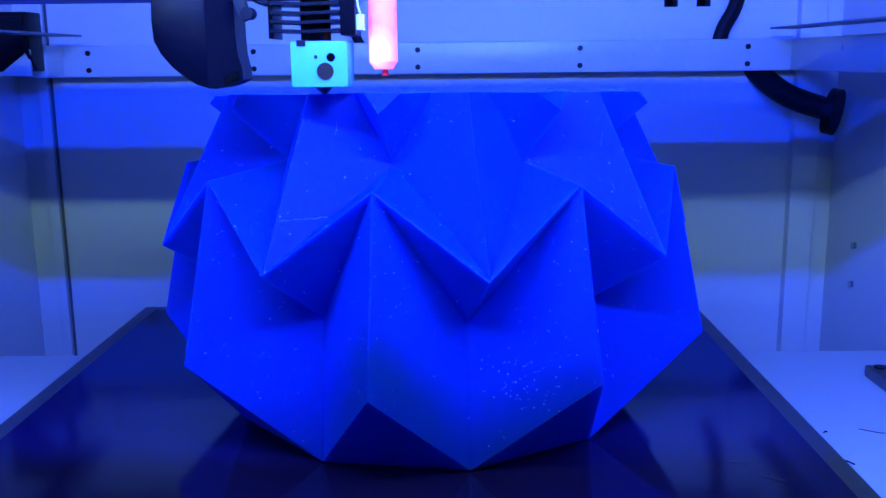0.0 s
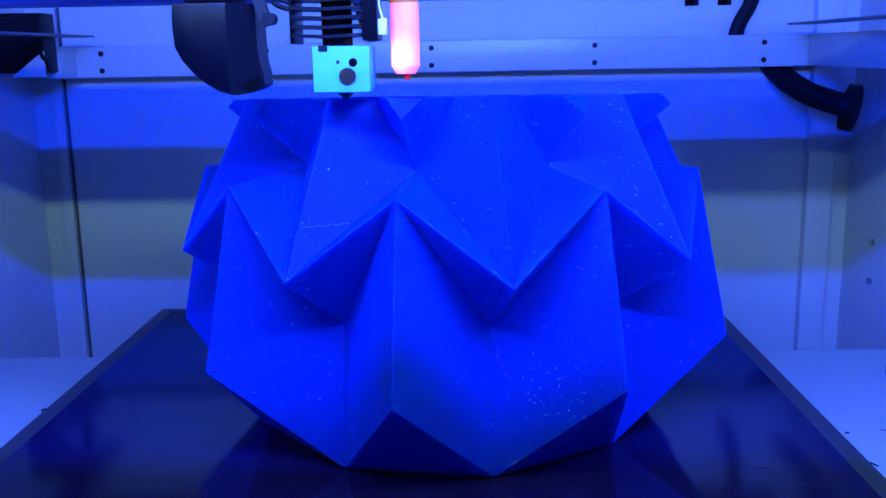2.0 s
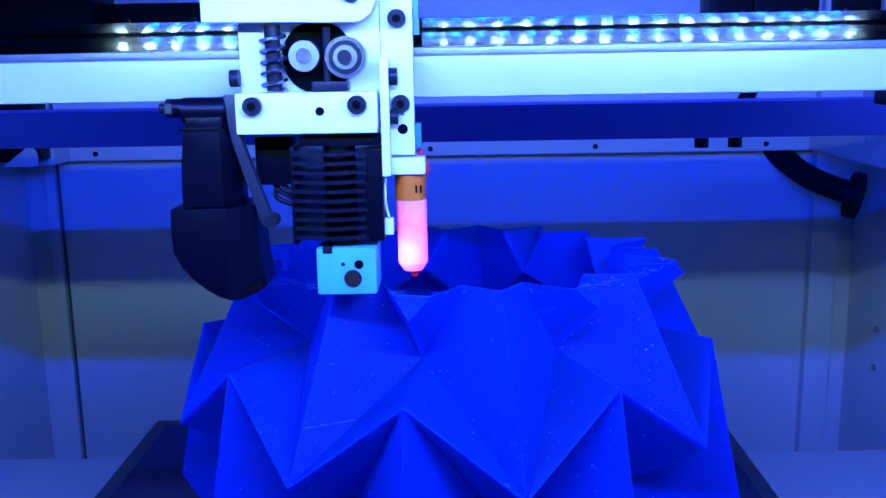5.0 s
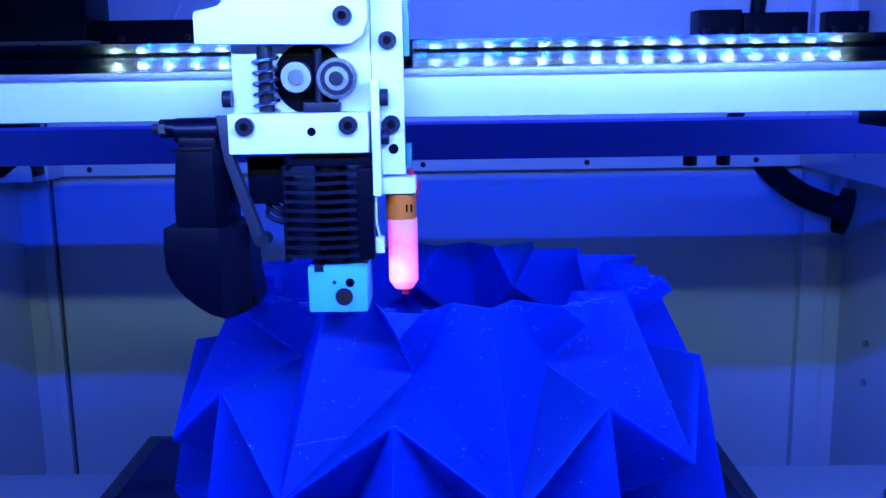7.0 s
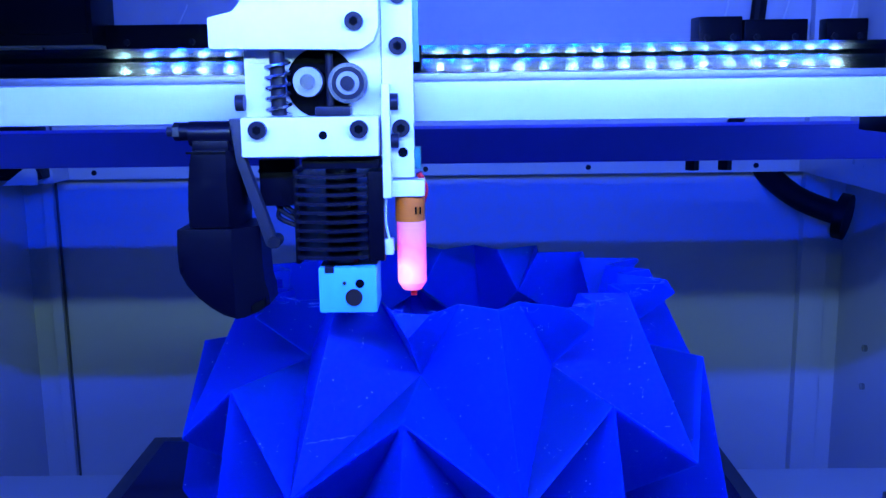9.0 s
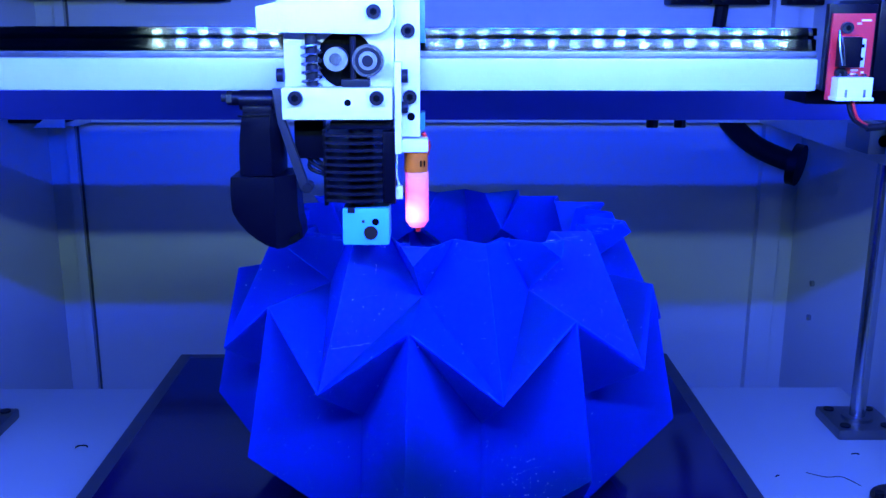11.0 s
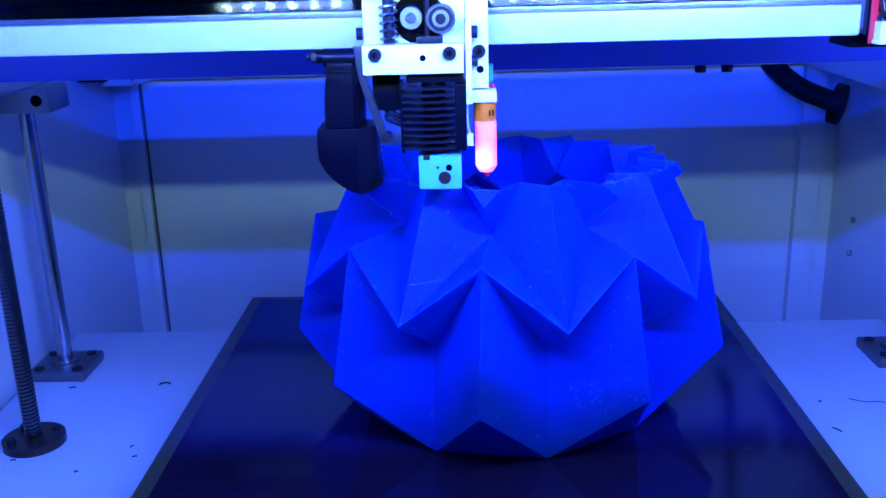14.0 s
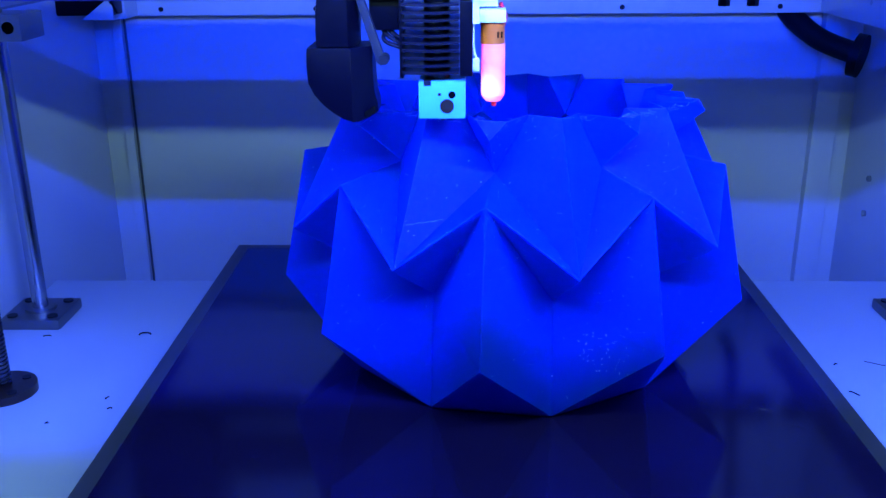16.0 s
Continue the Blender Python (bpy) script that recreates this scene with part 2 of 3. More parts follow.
# ---- the enclosure ----
FLOOR = -0.06
WALL_Y = 0.47
XL, XR = -0.402, 0.402
TOP = 0.62
FRONT = -0.50
LOW = -0.32
back = solo("wall_back", B(XL - 0.02, XR + 0.02, WALL_Y, WALL_Y + 0.004, LOW, TOP), M_WALL, "white powder-coated sheet metal back panel", "wall", "structure")
solo("wall_left", B(XL - 0.004, XL, FRONT, WALL_Y, LOW, TOP), M_WALL, "white powder-coated sheet metal side panel", "wall", "structure")
solo("wall_right", B(XR, XR + 0.004, FRONT, WALL_Y, LOW, TOP), M_WALL, "white side panel with two small screws", "wall", "structure")
# top and bottom panels are unseen; dark grey keeps bounced light down
solo("ceiling", B(XL, XR, FRONT, WALL_Y, TOP, TOP + 0.004), M_GREY, "unseen top panel, dark grey to cut bounced light", "ceiling", "structure")
solo("floor", B(XL, XR, FRONT, WALL_Y, LOW - 0.004, LOW), M_GREY, "unseen bottom panel of the cabinet, dark grey to cut bounced light", "floor", "structure")
plate = solo("base_board", B(-0.39, 0.38, -0.52, 0.27, FLOOR - 0.012, FLOOR, bevel=0.001), M_PLATE, "white painted base board with dust and plastic crumbs", "board", "structure")

# folded edges of the panels in the back corners
for sx, x in ((-1, -0.369), (1, 0.382)):
    bm = bmesh.new()
    if sx > 0:
        box(bm, x - 0.024, x, WALL_Y - 0.012, WALL_Y, LOW, TOP, 0.001)
    else:
        box(bm, x - 0.012, x - 0.002, WALL_Y - 0.006, WALL_Y, LOW, TOP, 0.001)
    part("panel_fold", bm, M_WALL, back)
bm = B(-0.3697, -0.3681, WALL_Y - 0.003, WALL_Y - 0.0005, LOW, TOP)
part("seam", bm, M_GREY, back, "dark joint between panels")

# ---- print bed ----
bed = thing("print_bed", "black coated glass print bed with a pale ground edge", "print bed")
part("glass_plate", B(-0.19, 0.19, -0.30, 0.19, -0.006, 0.0), M_GLASS, bed)
for a in ((-0.2, -0.1902, -0.31, 0.2), (0.1902, 0.2, -0.31, 0.2), (-0.19, 0.19, 0.1902, 0.2), (-0.19, 0.19, -0.31, -0.3002)):
    part("border", B(*a, -0.007, -0.0006, bevel=0.0006), M_EDGE, bed, "pale grey plate border")
part("heater_plate", B(-0.198, 0.198, -0.308, 0.198, -0.012, -0.0072), M_DARK, bed)
part("support_frame", B(-0.16, 0.16, -0.28, 0.16, FLOOR, -0.0122), M_DARK, bed)

# ---- the printed vase: nine pleats, each tier turned by half a pleat ----
VC, TURN, SIDES = (0.0143, 0.0102), -78.6, 9
RIM = 0.1628
SLANT = 0.042


def rim_at(y):
    """Height of the unfinished rim, which falls a little towards the back."""
    return RIM - SLANT * (y + 0.088)


def ring(bm, r, z, half, k=1.0):
    """half: at the tips of the middle tier; else between them."""
    step = 360 / SIDES
    off = TURN if half else TURN - step / 2
    return [bm.verts.new((VC[0] + k * r * math.cos(radians(off + i * step)), VC[1] + k * r * math.sin(radians(off + i * step)), z)) for i in range(SIDES)]


def vase_shell(k, lift):
    bm = bmesh.new()
    n = SIDES
    foot = ring(bm, 0.0968, lift, True, k)
    belly = ring(bm, 0.1385, 0.048 + lift * 0.5, False, k)
    dip = ring(bm, 0.092, 0.066, True, k)
    tip = ring(bm, 0.1327, 0.0925, True, k)
    crest = ring(bm, 0.1227, 0.1262, False, k)
    dip2 = ring(bm, 0.0823, 0.1325, False, k)
    tip2 = ring(bm, 0.1088, 0.1550, False, k)
    crest2 = ring(bm, 0.0848, 0.186, True, k)
    f = bm.faces.new
    f(foot[::-1])
    for i in range(n):
        j = (i + 1) % n          # between half i and half j lies the ridge j
        h, g = i, (i + 1) % n    # ridge g stands between half i and half g
        f((foot[h], foot[g], belly[g]))
        f((foot[h], belly[g], dip[h]))
        f((foot[g], dip[g], belly[g]))
        f((belly[g], crest[g], dip[h]))
        f((belly[g], dip[g], crest[g]))
        f((dip[h], crest[g], tip[h]))
        f((dip[g], tip[g], crest[g]))
        f((tip[h], crest[g], dip2[g]))
        f((tip[g], dip2[g], crest[g]))
        f((tip[h], dip2[g], crest2[h]))
        f((tip[g], crest2[g], dip2[g]))
        f((crest2[h], dip2[g], tip2[g]))
        f((crest2[g], tip2[g], dip2[g]))
        f((crest2[h], tip2[g], crest2[g]))
    bmesh.ops.recalc_face_normals(bm, faces=bm.faces[:])
    cut = bmesh.ops.bisect_plane(bm, geom=bm.verts[:] + bm.edges[:] + bm.faces[:], plane_co=(0, -0.088, RIM), plane_no=Vector((0, SLANT, 1)).normalized(), clear_outer=True)
    return bm


def build_vase():
    bm = vase_shell(1.0, 0.0005)
    inner = vase_shell(0.982, 0.002)
    bmesh.ops.reverse_faces(inner, faces=inner.faces[:])
    me = bpy.data.meshes.new("inner")
    inner.to_mesh(me)
    inner.free()
    bm.from_mesh(me)
    bpy.data.meshes.remove(me)
    edges = [e for e in bm.edges if e.is_boundary]
    bmesh.ops.bridge_loops(bm, edges=edges)
    # the freshly laid rim is a little uneven
    for v in bm.verts:
        if v.co.z > rim_at(v.co.y) - 0.0004:
            v.co.z += 0.0006 * noise.noise(v.co * 90)
    sharp = [e for e in bm.edges if len(e.link_faces) == 2 and e.calc_face_angle(0) > 0.25 and 0.004 < min(v.co.z for v in e.verts) and max(v.co.z - rim_at(v.co.y) for v in e.verts) < -0.002]
    def hollow(v):
        r = math.hypot(v.co.x - VC[0], v.co.y - VC[1])
        return (abs(v.co.z - 0.066) < 0.002 and r < 0.097) or (abs(v.co.z - 0.1325) < 0.002 and r < 0.086)
    fold = [e for e in sharp if not any(hollow(v) for v in e.verts)]
    bmesh.ops.bevel(bm, geom=fold, offset=0.0014, segments=3, affect="EDGES", profile=0.5)
    soft = [e for e in bm.edges if len(e.link_faces) == 2 and any(hollow(v) for v in e.verts)
            and not any(abs(v.co.z - z) < 0.003 and math.hypot(v.co.x - VC[0], v.co.y - VC[1]) > r for v in e.verts for z, r in ((0.0925, 0.126), (0.155, 0.1)))]
    bmesh.ops.bevel(bm, geom=soft, offset=0.009, segments=4, affect="EDGES", profile=0.5, clamp_overlap=True)
    for fa in bm.faces:
        fa.smooth = True
    for e in bm.edges:
        e.smooth = len(e.link_faces) == 2 and e.calc_face_angle(3) < 0.4
    return bm


solo("faceted_vase", build_vase(), M_BLUEPETG, "half-printed faceted vase of blue glitter plastic on the bed", "vase", smooth=False)

# ---- rods, screws and the lifting frame ----
def rod_with_foot():
    t = thing("guide_rod", "polished steel guide rod in a square aluminium foot", "guide rod", group="guide rods")
    part("rod", R((0, 0, 0.004), (0, 0, 0.30), 0.0063), M_STEEL, t)
    bm = bmesh.new()
    box(bm, -0.0245, 0.0245, -0.0245, 0.0245, 0, 0.009, 0.0025)
    part("foot", bm, M_ALU, t, "cast aluminium flange")
    part("collar", R((0, 0, 0.009), (0, 0, 0.0115), 0.0125), M_ALU, t)
    for sx in (-1, 1):
        for sy in (-1, 1):
            part("bolt", R((sx * 0.0165, sy * 0.0165, 0.009), (sx * 0.0165, sy * 0.0165, 0.0102), 0.0042), M_DARK, t)
    return t


g = rod_with_foot()
g.location = (-0.366, 0.183, FLOOR)
copy_thing(g, pose(0.3565, 0.184, FLOOR))


def lead_screw():
    t = thing("lead_screw", "dark threaded lead screw standing in a bronze flange", "lead screw", group="lead screws")
    bm = bmesh.new()
    seg, pitch, r0, r1 = 18, 0.003, 0.0051, 0.0062
    rows, z = [], 0.006
    while z < 0.30:
        for dz, r in ((0.0, r0), (0.0006, r0), (0.0011, r1), (0.0021, r1), (0.0026, r0)):
            rows.append([bm.verts.new((r * math.cos(2 * math.pi * k / seg), r * math.sin(2 * math.pi * k / seg), z + dz + pitch * k / seg)) for k in range(seg + 1)])
        z += pitch
    for a, b in zip(rows, rows[1:]):
        for k in range(seg):
            bm.faces.new((a[k], a[k + 1], b[k + 1], b[k]))
    part("screw", bm, M_SCREW, t)
    part("flange", R((0, 0, 0), (0, 0, 0.006), 0.0225, seg=40), M_BRONZE, t, "bronze round flange")
    for k in range(4):
        a = radians(45 + 90 * k)
        x, y = 0.0165 * math.cos(a), 0.0165 * math.sin(a)
        part("bolt", R((x, y, 0.006), (x, y, 0.0095 if k in (1, 2) else 0.0068), 0.0032), M_DARK, t)
    return t


s1 = lead_screw()
s1.location = (-0.338, 0.053, FLOOR)
copy_thing(s1, pose(0.334, 0.055, FLOOR, 0, 0, 30))

frame_t = thing("lifting_frame", "white steel lifting frame round the printer with drilled rear rail", "frame")
# rear rail with a folded upper lip
part("rear_rail", B(-0.362, 0.352, 0.4435, 0.4625, 0.1615, 0.191, bevel=0.0025), M_BAR, frame_t)
for x in (-0.321, -0.163, -0.007, 0.1465, 0.3045):
    for z in (0.1840, 0.1680):
        part("screw", R((x, 0.4427, z), (x, 0.4455, z), 0.0026, seg=12), M_DARK, frame_t)
for sx in (-1, 1):
    x0, x1 = sorted((sx * 0.318, sx * 0.345))
    part("side_rail", B(min(sx * 0.345, sx * 0.359), max(sx * 0.345, sx * 0.359), 0.15 if sx > 0 else 0.407, 0.4433, 0.162, 0.191, bevel=0.0015), M_BAR, frame_t)
    part("linear_guide", B(x0, x1, -0.30, 0.425, 0.199, 0.2008, bevel=0.0005), M_ALU, frame_t, "grey steel guide")
for x0, x1, hx in ((-0.4, -0.339, -0.3484), (0.332, 0.4, 0.3435)):
    b1 = part("rod_block", B(x0, x1, 0.165, 0.205, 0.170, 0.1895, bevel=0.001), M_ALU, frame_t, "aluminium clamp block")
    part("bore", R((hx, 0.1645, 0.180), (hx, 0.167, 0.180), 0.0045), M_MARK, b1)

# black box added where the corner by the side rail is dark
dark_box = thing("motor_housing", "added black box for the dark area between the side panel and the rear rail", "motor", (-0.374, 0.40, 0.168))
part("case", B(-0.0275, 0.027, -0.022, 0.0065, 0, 0.052, bevel=0.002), M_BLACK, dark_box)
part("cover", B(-0.024, 0.023, -0.0235, -0.0222, 0.004, 0.048, bevel=0.0006), M_BLACK, dark_box)
part("gusset", P([(-0.002, -0.0035), (0.0285, -0.0035), (0.0285, 0.019)], -0.0265, -0.0237, 0.0004), M_BAR, dark_box, "white painted corner gusset")
for k in range(3):
    part("wire", T([(0.0275 + 0.0012 * k, -0.028, 0.05), (0.0295 - 0.001 * k, -0.03, 0.034), (0.0265 + 0.001 * k, -0.029, 0.018), (0.031, -0.02, 0.002)], 0.0009, 6), M_RUBBER, dark_box)

# ---- the gantry ----
gantry = thing("gantry", "white painted cross beam with an oiled steel rail", "gantry")
BY = -0.072
part("front_beam", B(-0.30, 0.193, BY, BY + 0.024, 0.2358, 0.2515, bevel=0.0022), M_BAR, gantry)
part("rail_base", B(-0.30, 0.193, BY + 0.003, BY + 0.02, 0.2516, 0.2545, bevel=0.0004), M_ALU, gantry)
rail = bmesh.new()
prof = []
for z0, z1, y0 in ((0.2548, 0.2602, 0.0050), (0.2620, 0.2656, 0.0054)):
    for k in range(7):
        u = k / 6
        prof.append((y0 + (z1 - z0) * (0.08 * u + 0.06 * u * u), z0 + (z1 - z0) * u))
    if z1 < 0.261:
        prof += [(0.0085, 0.2606), (0.0085, 0.2616)]
prof += [(0.018, 0.2658), (0.018, 0.2546)]
va = [rail.verts.new((-0.30, BY + y, z)) for y, z in prof]
vb = [rail.verts.new((0.193, BY + y, z)) for y, z in prof]
rail.faces.new(va[::-1]), rail.faces.new(vb)
for i in range(len(prof)):
    j = (i + 1) % len(prof)
    rail.faces.new((va[i], va[j], vb[j], vb[i]))
bmesh.ops.recalc_face_normals(rail, faces=rail.faces[:])
part("linear_rail", rail, M_CHROME, gantry, "oiled steel linear rail")
part("beam_end", B(0.1932, 0.262, BY + 0.012, -0.03, 0.2285, 0.2362, bevel=0.001), M_BLACK, gantry)
part("end_plate", B(0.1935, 0.2165, BY - 0.0055, BY - 0.001, 0.2365, 0.277, bevel=0.0005), M_BLACK, gantry, "black switch holder")
# the rear beam's shade is painted into its base colour
part("rear_beam", B(-0.335, 0.335, 0.05, 0.08, 0.2082, 0.2268, bevel=0.002), M_BAR_SHADE, gantry)
for x in (0.146, 0.1636):
    part("bolt", R((x, 0.064, 0.2022), (x, 0.064, 0.2081), 0.0038, seg=8), M_DARK, gantry)

# ---- LED strips on the cabinet's front frame ----
def led_strip(name, x, y, z, material, label, aim):
    """Sixty diodes a metre on a narrow carrier, facing the back panel."""
    t = thing(name, label, "light strip", (x, y, z))
    t.rotation_euler = (radians(-aim), 0, 0)
    part("carrier", B(-0.237, 0.237, -0.004, -0.0012, -0.005, 0.005), M_WHITE, t)
    chip = mesh_of("led", B(-0.0013, 0.0013, -0.001, 0.0004, -0.0022, 0.0022), M_WHITE)
    chip.materials.append(material)
    for p in chip.polygons:
        p.material_index = 1 if p.normal.y > 0.9 or abs(p.normal.x) > 0.9 else 0
    for k in range(28):
        ob = new("led", chip)
        ob.parent, ob.location = t, ((k - 13.5) * 0.0167, 0, 0)


for y, z in ((-0.2954, 0.3165), (-0.3254, 0.364)):
    solo("light_bar", B(XL, XR, y - 0.006, y, z - 0.005, z + 0.004, bevel=0.0008), M_ALU, "narrow aluminium bar that carries a light strip", "bar", "structure")
led_strip("white_led_strip", 0.035, -0.29, 0.3165, M_LEDW, "strip of white light diodes inside the front frame", 12)
led_strip("blue_led_strip", 0.043, -0.32, 0.364, M_LEDB, "strip of deep blue light diodes inside the front frame", 18)
solo("front_frame", B(XL, XR, -0.46, -0.40, 0.40, 0.46, bevel=0.001), M_BAR, "white front frame of the cabinet", "frame", "structure")

# ---- the print head; millimetres from the nozzle ----
NOZ = (-0.0242, -0.085, 0.165)
head = thing("extruder_carriage", "white and black extruder carriage hanging on the beam", "extruder", NOZ)
mm = 0.001


def HB(u0, u1, d0, d1, v0, v1, bevel=0.0):
    return B(u0 * mm, u1 * mm, d0 * mm, d1 * mm, v0 * mm, v1 * mm, bevel=bevel * mm)


def HR(u, v, d0, d1, r, seg=24):
    return R((u * mm, d0 * mm, v * mm), (u * mm, d1 * mm, v * mm), r * mm, seg=seg)


def HP(outline, d0, d1, bevel=0.0):
    return P([(u * mm, v * mm) for u, v in outline], d0 * mm, d1 * mm, bevel * mm)


def socket_bolt(u, v, d, r):
    b = part("bolt", HR(u, v, d - 3, d, r), M_DARK, head, "black socket head bolt")
    part("socket", HR(u, v, d - 3.25, d - 2.9, r * 0.5, 6), M_MARK, b)
    return b


part("carriage_plate", HB(-37, 14, -3, 6, 59, 128, 0.6), M_WHITE, head)
part("lower_clamp", HB(-37, 13.2, -15, -3.2, 60, 74.4, 1), M_WHITE, head, "white printed clamp bar")
arm = [(-47, 99), (-47, 110), (-38, 112), (-30, 122), (14, 122), (14, 106), (12, 101), (8, 98.4), (2, 98.2)]
part("tension_arm", HP(arm, -15, -5, 0.8), M_WHITE, head, "white printed lever of the extruder")
# a black disc on the plate paints the shade behind the gears
part("drive_recess", HR(-8.5, 86.5, -3.6, -2.6, 13, 32), M_MARK, head, "flat black disc painting the shade behind the gears")
bm = bmesh.new()
pts = [(-23.6 * mm + 4.3 * mm * math.cos(a * 0.5), -9 * mm + 4.3 * mm * math.sin(a * 0.5), (75 + a * 20 / 66) * mm) for a in range(67)]
tube(bm, pts, 0.0007, 6)
part("spring", bm, M_STEEL, head, "bright coil spring")
part("spring_pin", R((-23.6 * mm, -9 * mm, 75 * mm), (-23.6 * mm, -9 * mm, 98 * mm), 0.0028), M_DARK, head)
w = part("idler_wheel", HR(-12.3, 87, -12, -4, 5.4), M_ALU, head)
part("hub", HR(-12.3, 87, -12.8, -11.9, 2.8), M_STEEL, w)
w = part("bearing", HR(2.3, 86.4, -12, -5, 7.3, 36), M_STEEL, head, "steel ball bearing")
part("seal", HR(2.3, 86.4, -12.3, -11.9, 5.9, 32), M_DARK, w)
part("race", HR(2.3, 86.4, -12.7, -12.2, 4.2, 32), M_ALU, w)
part("bolt", HR(2.3, 86.4, -14.5, -12.6, 2.6, 20), M_DARK, w)
part("filament_guide", R((-4.6 * mm, -9 * mm, 76 * mm), (-4.6 * mm, -9 * mm, 97 * mm), 0.0014), M_RUBBER, head)
part("guide_seat", HB(-10, 3, -12, -4, 74.5, 78, 0.8), M_DARK, head)
for u, v in ((-30.5, 70), (6.3, 70), (5.5, 108), (20.3, 99.6), (21, 69.6), (20.5, 118)):
    socket_bolt(u, v, -15 if u < 14 else -4, 3.3)
part("screw_hole", HR(-7, 67.8, -15.2, -14.9, 1.6), M_MARK, head)
part("probe_plate", HB(14.2, 25.7, -4, 2, 51, 128, 0.5), M_WHITE, head, "white printed probe carrier")
part("rib", HB(14.2, 17.2, -12, -4.1, 44, 86, 0.5), M_WHITE, head)
part("screw_hole", HR(21.5, 60.4, -4.2, -3.9, 1.9), M_MARK, head)
part("side_bolt", R((-40 * mm, -6 * mm, 79.6 * mm), (-36.8 * mm, -6 * mm, 79.6 * mm), 0.0031), M_DARK, head)
part("side_bolt", R((17 * mm, -8 * mm, 79.4 * mm), (20.2 * mm, -8 * mm, 79.4 * mm), 0.0031), M_DARK, head)
part("side_bolt", R((17 * mm, -7 * mm, 65 * mm), (20.2 * mm, -7 * mm, 65 * mm), 0.0028), M_DARK, head)
part("control_board", HB(25.8, 28, -2, 6, 54, 62), M_PCB, head)
part("control_board", HB(25.8, 28, -2, 6, 94, 126), M_PCB, head)

# part cooling blower
bl = part("blower_mount", R((-60 * mm, -10 * mm, 69.5 * mm), (-41 * mm, -10 * mm, 69.5 * mm), 0.0034), M_BLACK, head)
part("nut", R((-62.5 * mm, -10 * mm, 69.5 * mm), (-60 * mm, -10 * mm, 69.5 * mm), 0.0034, seg=6), M_STEEL, bl)
part("bolt_end", R((-65 * mm, -10 * mm, 69.5 * mm), (-62.5 * mm, -10 * mm, 69.5 * mm), 0.0018), M_DARK, bl)
part("mount_shell", R((-56.5 * mm, -10 * mm, 68.6 * mm), (-41 * mm, -10 * mm, 68.6 * mm), 0.0047), M_BLACK, head, "black pivot shell of the blower")
part("neck", HB(-55, -41.5, -16, 2, 61, 66.5, 1.5), M_BLACK, head)


def chamfered(front, side, d0, d1, d2, bevel):
    """A hollow casting seen from the front: a flat face, and a side face that falls back from d0 to d1."""
    bm = HP(front, d0, d2, bevel)
    u0, u1 = min(u for u, v in side), max(u for u, v in side)
    vs = [[bm.verts.new((u * mm, (d0 + (d1 - d0) * (u - u0) / (u1 - u0)) * mm, v * mm)) for u, v in side],
          [bm.verts.new((u * mm, d2 * mm, v * mm)) for u, v in side]]
    n = len(side)
    faces = [bm.faces.new(vs[0]), bm.faces.new(vs[1][::-1])]
    faces += [bm.faces.new((vs[0][i], vs[1][i], vs[1][(i + 1) % n], vs[0][(i + 1) % n])) for i in range(n)]
    bmesh.ops.recalc_face_normals(bm, faces=faces)
    return bm


shell = [(-41.8, 34.6), (-41.8, 63), (-54.5, 63), (-55.5, 58), (-56.4, 50), (-56.8, 42), (-56.8, 34.6)]
part("blower", chamfered(shell, [(-41.9, 34.6), (-38.6, 34.6), (-38.4, 46), (-39.2, 58), (-41.9, 63)], -19, -10, 6, 1.4), M_BLACK, head, "black blower body")
part("blower_seam", HB(-56.2, -41.9, -19.3, -18.8, 61.8, 62.6), M_MARK, head)
duct = [(-41, 34.4), (-61, 34.4), (-61.4, 26), (-61, 18.5), (-58.5, 13.4), (-54.5, 8.6), (-50, 4.8), (-45.5, 2), (-41, 0.6)]
side = [(-41.1, 34.4), (-41.1, 0.6), (-38.5, 0.4), (-34, 1.6), (-30.2, 3.6), (-30.4, 8), (-31.6, 13), (-32, 20), (-32.2, 34.4)]
d = part("air_duct", chamfered(duct, side, -20, -9, 8, 0.7), M_PRINT, head, "black printed air duct with visible layers")
# a black patch paints the shade in the duct's mouth
part("outlet", HP([(-36, 2), (-31, 4.4), (-31.2, 7), (-36, 4.4)], -15.4, -12), M_MARK, d, "flat black patch painting the shade in the duct mouth")
part("bracket_arm", HP([(-41.6, 74), (-37.4, 74), (-36.5, 60), (-25.5, 27), (-28, 25.5), (-30, 27), (-39.5, 58)], -13, -8, 0.5), M_GREYP, head, "grey blower bracket")
part("bracket_bolt", HR(-26.5, 28.5, -15, -7, 2.4, 16), M_DARK, head)

# hot end
part("heatsink_core", R((-2.5 * mm, 0, 17 * mm), (-2.5 * mm, 0, 58 * mm), 0.006), M_ANOD, head)
for k in range(10):
    v = 21.5 + k * 3.4
    part("fin", HP([(-18.2, v), (-5, v - 0.5), (8, v), (8, v + 1.2), (-5, v + 0.7), (-18.2, v + 1.2)], -13, 10), M_ANOD, head)
part("fan_shroud", HB(8.2, 14.2, -10, 12, 20, 54, 0.8), M_BLACK, head)
part("fan_shroud", HB(-19.6, -17.8, -9, 12, 19, 55, 0.5), M_BLACK, head)
part("shroud_top", HB(-16, 13, -10, 10, 55, 58.6, 0.8), M_BLACK, head)
part("fan", HB(-34, -20, 0, 12, 40, 58, 1), M_BLACK, head)
sock = part("silicone_sock", HB(-11, 11, -12, 12, 0.5, 18, 1.2), M_SOCK, head, "pale cyan silicone sock stained with burnt plastic")
part("thermistor_hole", HR(4.6, 11.8, -12.25, -11.8, 1.7), M_MARK, sock)
